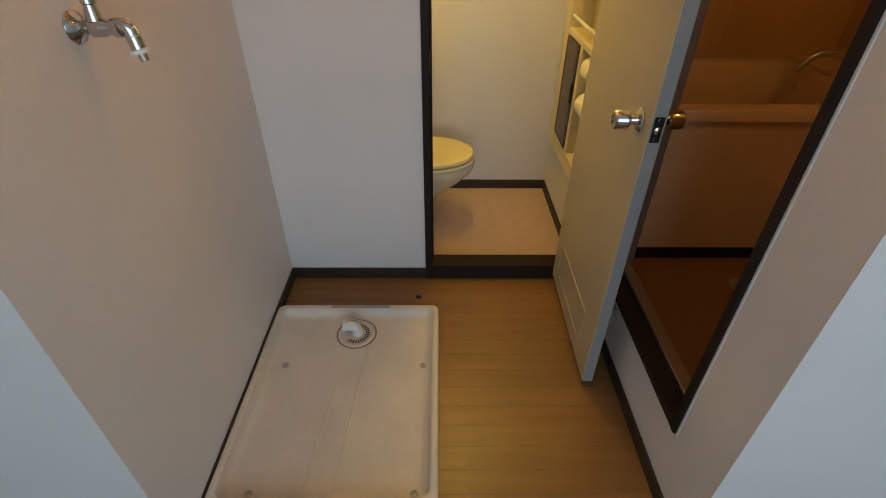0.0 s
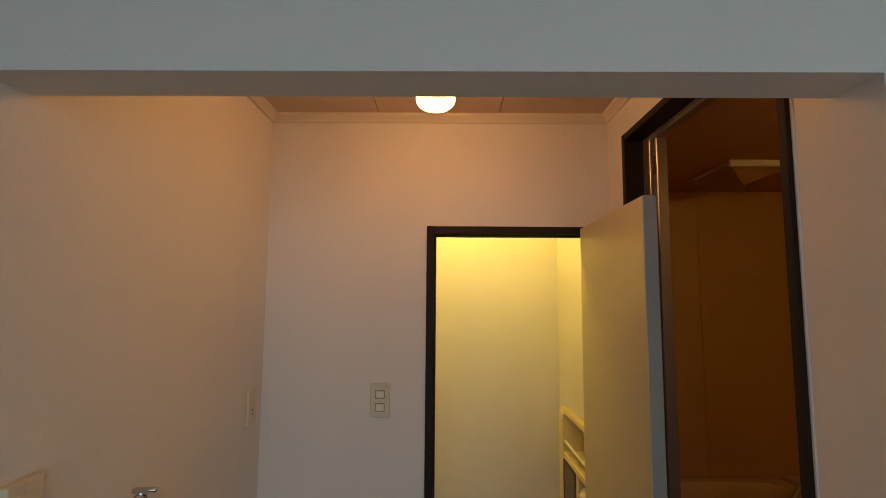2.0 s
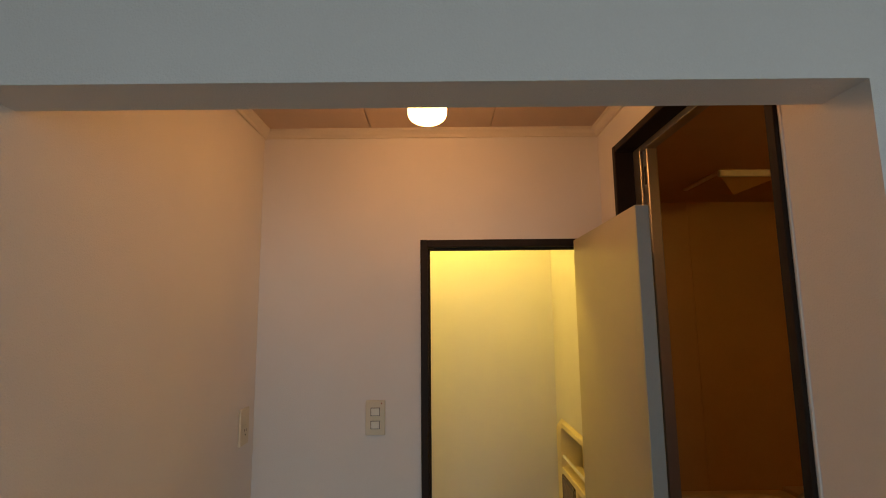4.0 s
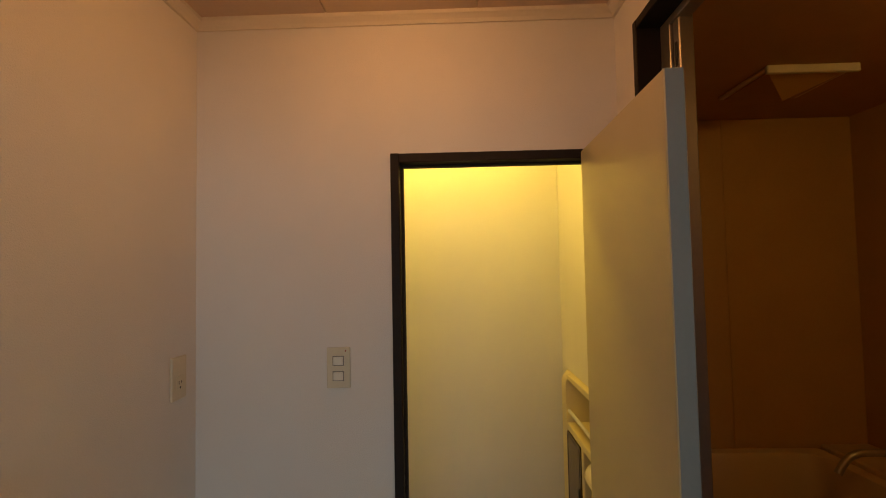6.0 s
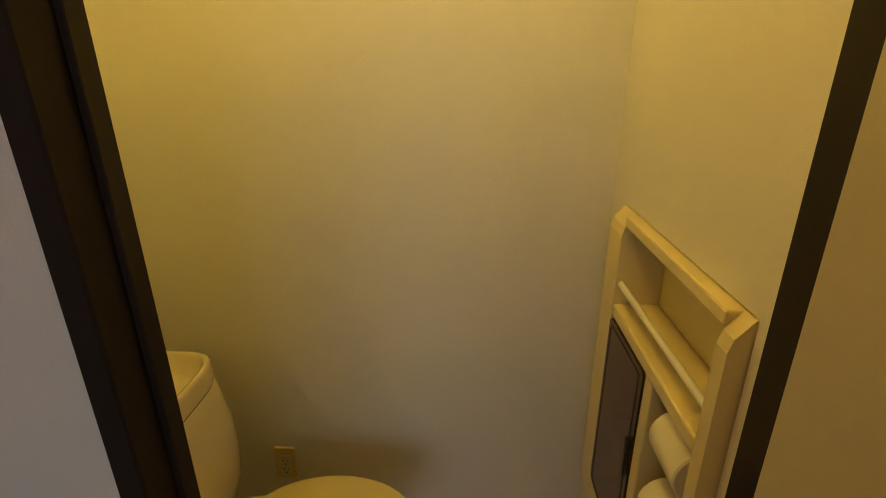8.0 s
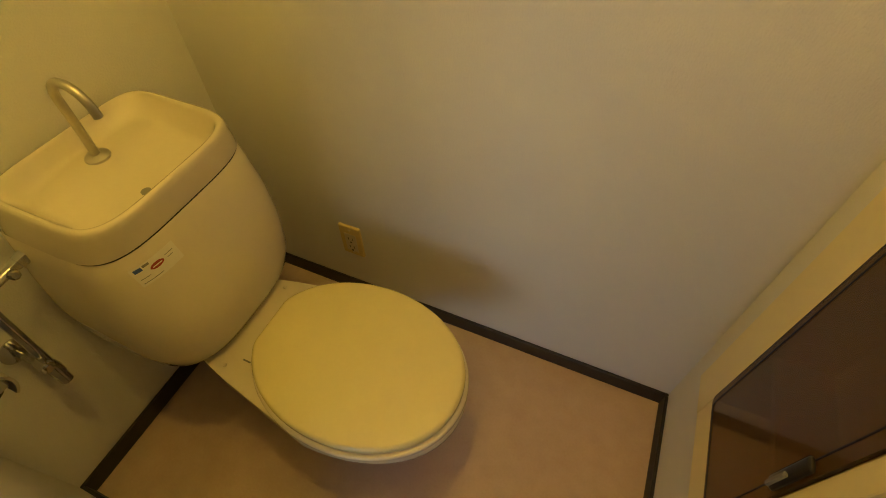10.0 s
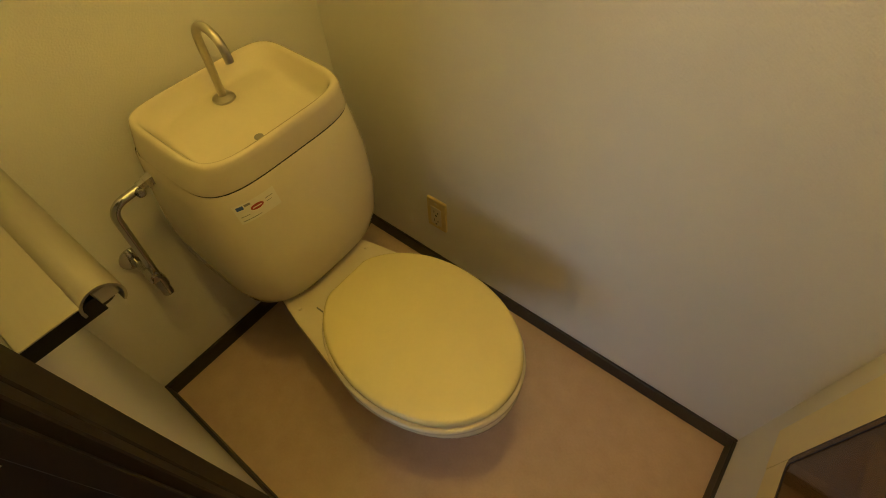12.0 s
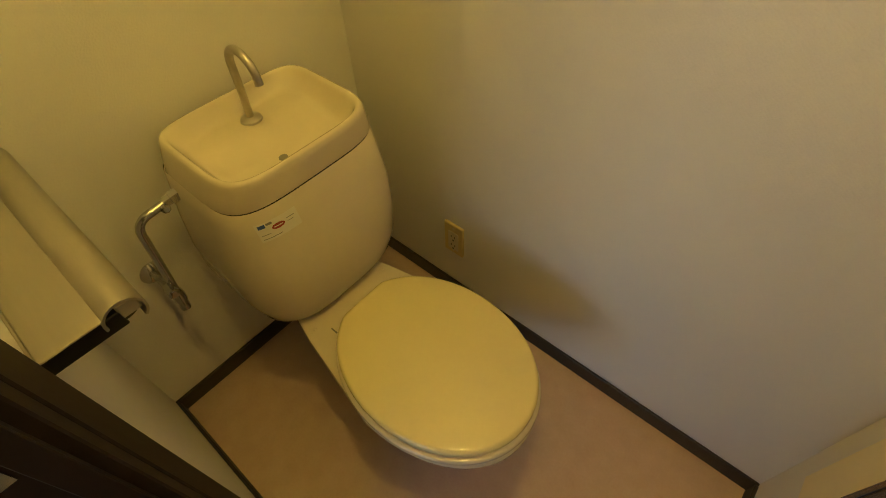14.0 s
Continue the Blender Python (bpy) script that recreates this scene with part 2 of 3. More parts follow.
# kitchen side, behind the walker
struct("wall_kitchen_left", box(-1.7, -1.6, -4.1, YL, 0, 2.5), FABRIC, "plain white kitchen wall", "wall")
struct("wall_kitchen_right", box(2.9, 3.0, -4.1, YL, 0, 2.5), FABRIC, "plain white kitchen wall", "wall")
wk = box(-1.6, -0.2, -4.1, -4.0, 0, 2.5)
box(2.5, 2.9, -4.1, -4.0, 0, 2.5, into=wk)
box(-0.2, 2.5, -4.1, -4.0, 0, 0.5, into=wk)
box(-0.2, 2.5, -4.1, -4.0, 2.3, 2.5, into=wk)
struct("wall_kitchen_window", wk, FABRIC, "plain white kitchen wall around a window", "wall")


# cornice of the washroom: a stepped moulding
def cornice(name, axis, a, b, at, side):
    prof = [(0, 0), (0, -0.034), (0.008, -0.034), (0.012, -0.024), (0.020, -0.016), (0.026, -0.012), (0.028, -0.004), (0.028, 0)]
    rings = []
    for s, inset in ((a, 1), (b, -1)):
        ring = []
        for d, z in prof:
            t = s + inset * d
            ring.append((t, at + side * d, ZC - 0.002 + z) if axis == 'x' else (at + side * d, t, ZC - 0.002 + z))
        rings.append(ring)
    struct(name, rings_mesh(rings), CORNICE, "cream moulded cornice under the ceiling", "cornice")


cornice("cornice_back", 'x', 0, W, 0, -1)
cornice("cornice_left", 'y', YL, 0, 0, 1)
cornice("cornice_right", 'y', YL, 0, W, -1)


def baseboard(name, x0, x1, y0, y1, label="dark brown vinyl baseboard"):
    struct(name, box(x0, x1, y0, y1, 0, 0.056, 0.002, 1), VINYL_BASE, label, "baseboard")


baseboard("baseboard_back", 0, 0.600, -0.008, 0)
baseboard("baseboard_left", 0, 0.008, YE, -0.008)
baseboard("baseboard_right", W - 0.008, W, YE, 0)
baseboard("baseboard_toilet_far", TX0, TX1, TY1 - 0.008, TY1)
baseboard("baseboard_toilet_left", TX0, TX0 + 0.008, TY0, TY1 - 0.008)
baseboard("baseboard_toilet_near", TX0 + 0.008, 0.519, TY0, TY0 + 0.008)
baseboard("baseboard_toilet_right", TX1 - 0.008, TX1, TY0, TY1 - 0.008)

# toilet doorway casing
tf = thing("door_frame_1", (0.9, 0.02, 0), "dark brown wooden toilet door frame with raised threshold", "door frame", kind="structure")
part("jamb", box(0.598, 0.625, -0.012, 0.062, 0, 1.937, 0.002, 1), DARK, tf)
part("jamb", box(1.196, 1.222, -0.012, 0.062, 0, 1.937, 0.002, 1), DARK, tf)
part("head", box(0.625, 1.196, -0.011, 0.061, 1.909, 1.936, 0.002, 1), DARK, tf)
part("threshold", box(0.625, 1.196, -0.011, 0.075, 0, 0.074, 0.003, 1), DARK, tf)
part("door_stop", box(0.625, 0.633, 0.028, 0.050, 0.074, 1.909, 0.001, 1), DARK, tf)
part("door_stop", box(0.633, 1.196, 0.028, 0.050, 1.901, 1.909, 0.001, 1), DARK, tf)
part("inner_casing", box(0.520, 0.5975, 0.051, 0.064, 0, 1.99, 0.002, 1), DARK, tf)
part("inner_casing", box(0.5975, 1.222, 0.063, 0.066, 1.937, 1.99, 0.001, 1), DARK, tf)
part("strike_plate", box(0.625, 0.6265, 0.0, 0.022, 0.925, 0.985, 0.0004, 1), CHROME, tf, "small chrome strike plate")

# bathroom opening casing
bf = thing("door_frame_2", (1.32, -0.56, 0.26), "dark brown wooden casing around the bathroom opening", "door frame", kind="structure")
BY0, BY1, BZ0, BZ1 = -0.965, -0.167, 0.26, 2.232
part("jamb", box(W - 0.010, 1.365, BY0, BY0 + 0.024, BZ0, BZ1, 0.002, 1), DARK, bf)
part("jamb", box(W - 0.010, 1.365, BY1 - 0.024, BY1, BZ0, BZ1, 0.002, 1), DARK, bf)
part("head", box(W - 0.009, 1.364, BY0 + 0.024, BY1 - 0.024, BZ1 - 0.024, BZ1, 0.002, 1), DARK, bf)
part("sill", box(W - 0.009, 1.364, BY0 + 0.024, BY1 - 0.024, BZ0, BZ0 + 0.024, 0.002, 1), DARK, bf)
al = thing("door_frame_3", (1.36, -0.56, BZ0 + 0.024), "bronze aluminium inner frame of the bathroom opening", "door frame", kind="structure")
part("side_rail", box(1.338, 1.375, BY0 + 0.024, BY0 + 0.044, BZ0 + 0.024, BZ1 - 0.024, 0.002, 1), ALU, al)
part("side_rail", box(1.338, 1.375, BY1 - 0.078, BY1 - 0.024, BZ0 + 0.024, BZ1 - 0.024, 0.002, 1), ALU, al)
gd = part("guide_strip", box(1.344, 1.380, BY1 - 0.116, BY1 - 0.083, BZ0 + 0.03, BZ1 - 0.03, 0.003, 1), ALU, al, "narrow aluminium guide strip with screws")
for z in (0.75, 1.25, 1.62, 1.98):
    part("screw", turned((1.3445, BY1 - 0.100, z), (-1, 0, 0), [(0, 0.004), (0.001, 0.003)], 10), SLOT, gd)
part("latch_slot", box(1.3425, 1.3445, BY1 - 0.106, BY1 - 0.094, BZ1 - 0.16, BZ1 - 0.10), SLOT, al)
part("top_rail", box(1.338, 1.375, BY0 + 0.044, BY1 - 0.078, BZ1 - 0.044, BZ1 - 0.024, 0.002, 1), ALU, al)
part("bottom_rail", box(1.335, 1.375, BY0 + 0.044, BY1 - 0.078, BZ0 + 0.024, BZ0 + 0.040, 0.002, 1), ALU, al)

struct("caulk_bead", box(W - 0.003, W + 0.001, BY0 - 0.007, BY0, BZ0, BZ1, 0.001, 1), WHITE, "white caulk bead along the bathroom casing", "caulk")

# bathroom shell
bw = box(2.62, 2.72, -1.06, TY1, 0, 2.4)
struct("wall_bath_right", bw, BATHWALL, "brown panelled bathroom wall", "wall")
bfw = struct("wall_bath_far", box(1.362, 2.62, 0.810, 0.833, 0, 2.4), BATHCEIL, "brown panelled bathroom wall over the tub", "wall")
for a, b in ((1.362, 2.030), (2.0308, 2.618)):
    part("panel", box(a, b, 0.804, 0.8098, 0.052, 2.2545, 0.001, 1), BATHWALL, bfw)
struct("wall_bath_near", box(1.362, 2.62, -1.058, -1.03, 0, 2.4), BATHWALL, "brown panelled bathroom wall", "wall")
struct("wall_bath_left", box(1.362, 1.374, 0.0, 0.803, 0, 2.4), BATHWALL, "brown panelled bathroom wall beside the tub", "wall")
struct("floor_bath", box(1.362, 2.62, -1.03, 0.805, 0, 0.05), BATHFLOOR, "dark brown bathroom floor", "floor")
struct("ceiling_bath", box(1.362, 2.62, -1.03, 0.805, 2.255, 2.40), BATHCEIL, "brown bathroom ceiling", "ceiling")


# ---- washroom things ----
def toilet_door():
    d = thing("door_1", (1.172, -0.014, 0.03), "cream toilet door standing open with a cylinder knob", "door", kind="structure")
    L, T, Z = 0.596, 0.036, 1.898
    m = pose(1.168, -0.014, 0.03, 0, 0, -0.8)

    def put(name, bm, mat, parent=None, label="", smooth=False):
        bm.transform(m)
        return part(name, bm, mat, parent or d, label, smooth)
    put("leaf", box(0, T, -L, 0, 0, Z, 0.002, 1), DOORPAINT)
    put("edge_strip", box(0.002, T - 0.002, -L - 0.0015, -L + 0.004, 0.002, Z - 0.002), DOOREDGE, label="grey edge band of the door")
    # raised moulding round the vent panel at the foot
    fr = box(-0.003, 0.001, -0.48, -0.10, 0.215, 0.222, 0.001, 1)
    box(-0.003, 0.001, -0.48, -0.10, 0.070, 0.077, 0.001, 1, into=fr)
    box(-0.003, 0.001, -0.48, -0.473, 0.077, 0.215, 0.001, 1, into=fr)
    box(-0.003, 0.001, -0.107, -0.10, 0.077, 0.215, 0.001, 1, into=fr)
    put("vent_panel", fr, DOORPAINT)
    zk = 0.925
    for side, x in ((-1, 0.0), (1, T)):
        prof = [(0, 0.029), (0.003, 0.030), (0.007, 0.026), (0.010, 0.014), (0.026, 0.0125), (0.030, 0.021), (0.034, 0.0245), (0.062, 0.0245), (0.067, 0.021), (0.0665, 0.016), (0.064, 0.010)]
        k = put("door_knob", turned((x, -0.530, zk), (side, 0, 0), prof, 32), CHROME, label="brushed chrome cylinder door knob", smooth=True)
    lp = put("latch_plate", box(0.006, 0.030, -L - 0.0035, -L - 0.0012, zk - 0.032, zk + 0.032, 0.0008, 1), BLACKMETAL, label="dark metal latch plate")
    put("latch_bolt", turned((0.018, -L - 0.003, zk), (0, -1, 0), [(0, 0.010), (0.005, 0.0095), (0.007, 0.006)], 20), CHROME, lp, smooth=True)
    put("screw", turned((0.018, -L - 0.0035, zk + 0.024), (0, -1, 0), [(0, 0.004), (0.001, 0.003)], 10), CHROME, lp)
    put("screw", turned((0.018, -L - 0.0035, zk - 0.024), (0, -1, 0), [(0, 0.004), (0.001, 0.003)], 10), CHROME, lp)


toilet_door()


def washer_tray():
    x0, x1, y0, y1 = 0.009, 0.657, -1.052, -0.246
    t = thing("washing_machine_tray", (0.336, -0.65, 0), "empty grey cream washing machine tray on the wooden floor", "washer tray")
    r = 0.028
    rings = [rect_ring(x0, x1, y0, y1, 0.0, r), rect_ring(x0, x1, y0, y1, 0.048, r), rect_ring(x0 + .002, x1 - .002, y0 + .002, y1 - .002, 0.055, r),
             rect_ring(x0 + .006, x1 - .006, y0 + .006, y1 - .006, 0.058, r), rect_ring(x0 + .018, x1 - .018, y0 + .018, y1 - .018, 0.058, r),
             rect_ring(x0 + .023, x1 - .023, y0 + .023, y1 - .023, 0.055, r), rect_ring(x0 + .030, x1 - .030, y0 + .030, y1 - .030, 0.030, r),
             rect_ring(x0 + .040, x1 - .040, y0 + .040, y1 - .040, 0.0215, r), rect_ring(x0 + .055, x1 - .055, y0 + .055, y1 - .055, 0.019, r)]
    part("tray", rings_mesh(rings), PAN, t, smooth=True)
    for bx, by in ((0.60, -0.53), (0.588, -1.0), (0.115, -1.0), (0.10, -0.53)):
        part("raised_dot", turned((bx, by, 0.019), (0, 0, 1), [(0, 0.012), (0.002, 0.0115), (0.003, 0.009), (0.001, 0.008), (0.001, 0.004)], 20), GAPGREY, t, smooth=True)
    # two shallow mould lines
    for a, b in (((0.392, -0.45), (0.352, -1.0)), ((0.30, -0.62), (0.262, -1.0))):
        p, q = Vector((*a, 0.019)), Vector((*b, 0.019))
        part("mould_ridge", tube([p, p.lerp(q, 0.5), q], 0.0026, 6), PAN, t)
    part("label_strip", box(0.222, 0.46, -0.268, -0.252, 0.0581, 0.0590), GAPGREY, t, "grey printed label strip")
    dx, dy, dz = 0.337, -0.372, 0.019
    dr = part("drain", turned((dx, dy, dz), (0, 0, 1), [(0, 0.072), (0.003, 0.072), (0.005, 0.069), (0.005, 0.060), (0.002, 0.056), (0.002, 0.03)], 40), PAN, t, "round slotted drain strainer", smooth=True)
    for i in range(17):
        a = radians(-125 + i * 13)
        c = Vector((math.cos(a), math.sin(a), 0))
        bm = box(0.036, 0.052, -0.0022, 0.0022, 0, 0.0012)
        bm.transform(Matrix.Translation((dx, dy, dz + 0.0021)) @ Matrix.Rotation(a, 4, 'Z'))
        part("slot", bm, SLOT, dr)
    # flat dark ring: shade of the groove around the strainer, as colour
    part("groove_shade_ring", turned((dx, dy, dz), (0, 0, 1), [(0, 0.078), (0.0012, 0.078), (0.0012, 0.070)], 40), GREYINK, dr)
    el = part("drain_elbow", tube(rounded([(dx + 0.004, dy, dz + 0.002), (dx + 0.004, dy, dz + 0.040), (dx - 0.045, dy + 0.004, dz + 0.040)], 0.018), 0.019, 18), WHITE, t, "white plastic drain elbow", smooth=True)
    part("collar", turned((dx - 0.048, dy + 0.004, dz + 0.040), (1, 0, 0), [(0, 0.017), (0, 0.023), (0.012, 0.023), (0.014, 0.019)], 24, caps=False), WHITE, el, smooth=True)


washer_tray()


def washer_tap():
    y, z = -0.758, 1.208
    t = thing("washing_machine_tap", (0, y, z), "chrome washing machine tap on the white wall", "tap")
    part("wall_rose", turned((0, y, z), (1, 0, 0), [(0, 0.029), (0.003, 0.030), (0.006, 0.028), (0.011, 0.018), (0.016, 0.0125)], 32), CHROME, t, smooth=True)
    body = turned((0.012, y, z), (1, 0, 0), [(0, 0.0115), (0.014, 0.0115), (0.022, 0.017), (0.042, 0.0165), (0.052, 0.012), (0.058, 0.012), (0.060, 0.0165), (0.066, 0.0175), (0.072, 0.0165), (0.075, 0.011), (0.080, 0.011)], 28)
    part("body", body, CHROME, t, smooth=True)
    part("nozzle", tube(rounded([(0.078, y, z + 0.004), (0.098, y, z + 0.004), (0.104, y, z - 0.042)], 0.012), 0.0135, 20), CHROME, t, smooth=True)
    part("elbow_collar", turned((0.1005, y, z - 0.012), (0.13, 0, -0.99), [(0, 0.0138), (0, 0.0148), (0.003, 0.0148), (0.003, 0.0138)], 24), STEEL, t, smooth=True)
    part("nozzle_ring", turned((0.1035, y, z - 0.036), (0.2, 0, -0.98), [(0, 0.014), (0.001, 0.0185), (0.008, 0.0185), (0.009, 0.015)], 24), WHITE, t, "white plastic ring", smooth=True)
    part("nozzle_tip", turned((0.1048, y, z - 0.044), (0.2, 0, -0.98), [(0, 0.009), (0.014, 0.008), (0.015, 0.006)], 18), STEEL, t, smooth=True)
    part("stem", turned((0.042, y, z + 0.012), (0, 0, 1), [(0, 0.0145), (0.014, 0.012), (0.026, 0.0105), (0.028, 0.013), (0.038, 0.013), (0.041, 0.008), (0.046, 0.007)], 24), CHROME, t, smooth=True)
    h = box(-0.020, 0.030, -0.0075, 0.0075, -0.005, 0.005, 0.004, 3)
    h.transform(Matrix.Translation((0.045, y, z + 0.060)) @ Matrix.Rotation(radians(8), 4, 'Z'))
    part("handle", h, CHROME, t, smooth=True)


washer_tap()


def plate(name, at, turn, label, category, mat, face, w=0.070, h=0.120, depth=0.009):
    """A wall plate, modelled facing -y, then turned about z onto its wall."""
    t = thing(name, at, label, category)
    m = Matrix.Translation(at) @ Matrix.Rotation(radians(turn), 4, 'Z')

    def put(nm, bm, mt, parent=t, lab="", smooth=False):
        bm.transform(m)
        return part(nm, bm, mt, parent, lab, smooth)
    pl = put("cover_plate", box(-w / 2, w / 2, -depth, 0, -h / 2, h / 2, 0.003, 2), mat)
    face(put, pl, depth)
    return t


def two_rockers(put, pl, d):
    for z in (0.021, -0.024):
        put("rocker_well", box(-0.017, 0.017, -d - 0.0008, -d + 0.001, z - 0.0145, z + 0.0145), GREYINK)
        b = box(-0.0145, 0.0145, -d - 0.0045, -d, z - 0.012, z + 0.012, 0.0015, 1)
        put("rocker_switch", b, ROCKER)
    put("indicator", turned((0.022, -d, 0.050), (0, -1, 0), [(0, 0.0025), (0.001, 0.002)], 10), REDINK)


def sockets(zs, ground=False):
    def face(put, pl, d):
        put("socket_insert", box(-0.018, 0.018, -d - 0.0015, -d, min(zs) - 0.019, max(zs) + 0.019, 0.001, 1), PLATE)
        for z in zs:
            for x, hh in ((-0.0064, 0.0045), (0.0064, 0.0038)):
                put("pin_slot", box(x - 0.0011, x + 0.0011, -d - 0.0022, -d - 0.0012, z - hh, z + hh), SLOT)
            if ground:
                put("pin_slot", turned((0, -d - 0.0012, z - 0.014), (0, -1, 0), [(0, 0.003), (0.001, 0.003)], 10), SLOT)
        for z in (0.046, -0.046):
            put("screw", turned((0, -d, z), (0, -1, 0), [(0, 0.0035), (0.0008, 0.003)], 12), PLATE)
    return face


plate("light_switch", (0.4345, 0, 1.298), 0, "ivory double rocker light switch on the wall", "switch", PLATE, two_rockers)
plate("wall_outlet", (0, -0.10, 1.294), 90, "ivory single wall outlet with earth terminal", "outlet", PLATE, sockets((-0.012,), True))
plate("wall_outlet", (0, -1.016, 1.320), 90, "ivory surface-mounted double wall outlet beside the tap", "outlet", PLATE, sockets((0.022, -0.022)), depth=0.018)
plate("wall_outlet", (0.356, TY1, 0.257), 0, "yellowed ivory wall outlet low beside the toilet", "outlet", PLATE_WARM, sockets((0.012, -0.022), True), w=0.066, h=0.118)


def lamp(name, at, r, h, glow, label):
    x, y, z = at
    t = thing(name, at, label, "ceiling lamp")
    part("base", turned((x, y, z), (0, 0, -1), [(0, r * 1.05), (0.014, r * 1.05), (0.018, r * 0.9)], 32), WHITE, t, smooth=True)
    prof = [(0.018, r * 0.96), (h - r * 0.55, r)] + [(h - r * 0.55 + r * 0.55 * math.sin(a), r * math.cos(a) ** 0.7) for a in (math.pi / 2 * i / 8 for i in range(1, 8))] + [(h, 0.004)]
    part("glass_shade", turned((x, y, z), (0, 0, -1), prof, 36), glow, t, "glowing opal glass shade", smooth=True)


lamp("ceiling_lamp", (0.640, -0.52, ZC - 0.004), 0.054, 0.185, GLOW_W, "lit opal glass cylinder lamp on the brown ceiling")
lamp("ceiling_lamp", (0.74, 0.40, ZC), 0.05, 0.15, GLOW_T, "lit warm yellow lamp on the toilet ceiling")

# added globe out of view, only there to brighten the dim bathroom
lamp("ceiling_lamp", (2.15, -0.72, 2.255), 0.07, 0.13, GLOW_FILL, "added unseen fill globe that brightens the brown bathroom")

ph = thing("floor_pipe_hole", (0.570, -0.136, 0.0), "small dark pipe hole cap in the floor", "floor cap")
part("cap", turned((0.570, -0.136, 0.0), (0, 0, 1), [(0, 0.013), (0.003, 0.012), (0.004, 0.008)], 18), BLACKMETAL, ph, smooth=True)
ds = thing("door_catch", (W, -0.42, 0.20), "grey rubber door stop on the wall beneath the bathroom sill", "door stop")
part("bumper", box(W - 0.022, W - 0.001, -0.47, -0.40, 0.205, 0.235, 0.008, 3), GREYINK, ds, smooth=True)


# ---- toilet room things ----
CYT = 0.470

# tank sections: height, back, front, half-width, squareness of the front
TANK = [(0.366, 0.060, 0.318, 0.160, 3.3), (0.372, 0.050, 0.329, 0.172, 3.4), (0.392, 0.046, 0.338, 0.184, 3.5), (0.44, 0.044, 0.345, 0.196, 3.7), (0.52, 0.044, 0.343, 0.199, 3.9),
        (0.60, 0.044, 0.333, 0.193, 4.1), (0.66, 0.044, 0.319, 0.184, 4.2), (0.698, 0.044, 0.310, 0.178, 4.2), (0.7, 0.045, 0.3085, 0.1765, 4.2)]
TCX = 0.17


def tank_y(z):
    return 0.491 + 0.013 * min(1, max(0, (z - 0.40) / 0.28))


def tank_front(y, z):
    """How far the glazed front stands out at one spot."""
    for a, b in zip(TANK, TANK[1:]):
        if a[0] <= z <= b[0]:
            u = (z - a[0]) / (b[0] - a[0])
            xf, hw, n = (a[k] + (b[k] - a[k]) * u for k in (2, 3, 4))
            return TCX + (xf - TCX) * (1 - abs((y - tank_y(z)) / hw) ** n) ** (1 / n)
    return TANK[-1][2]


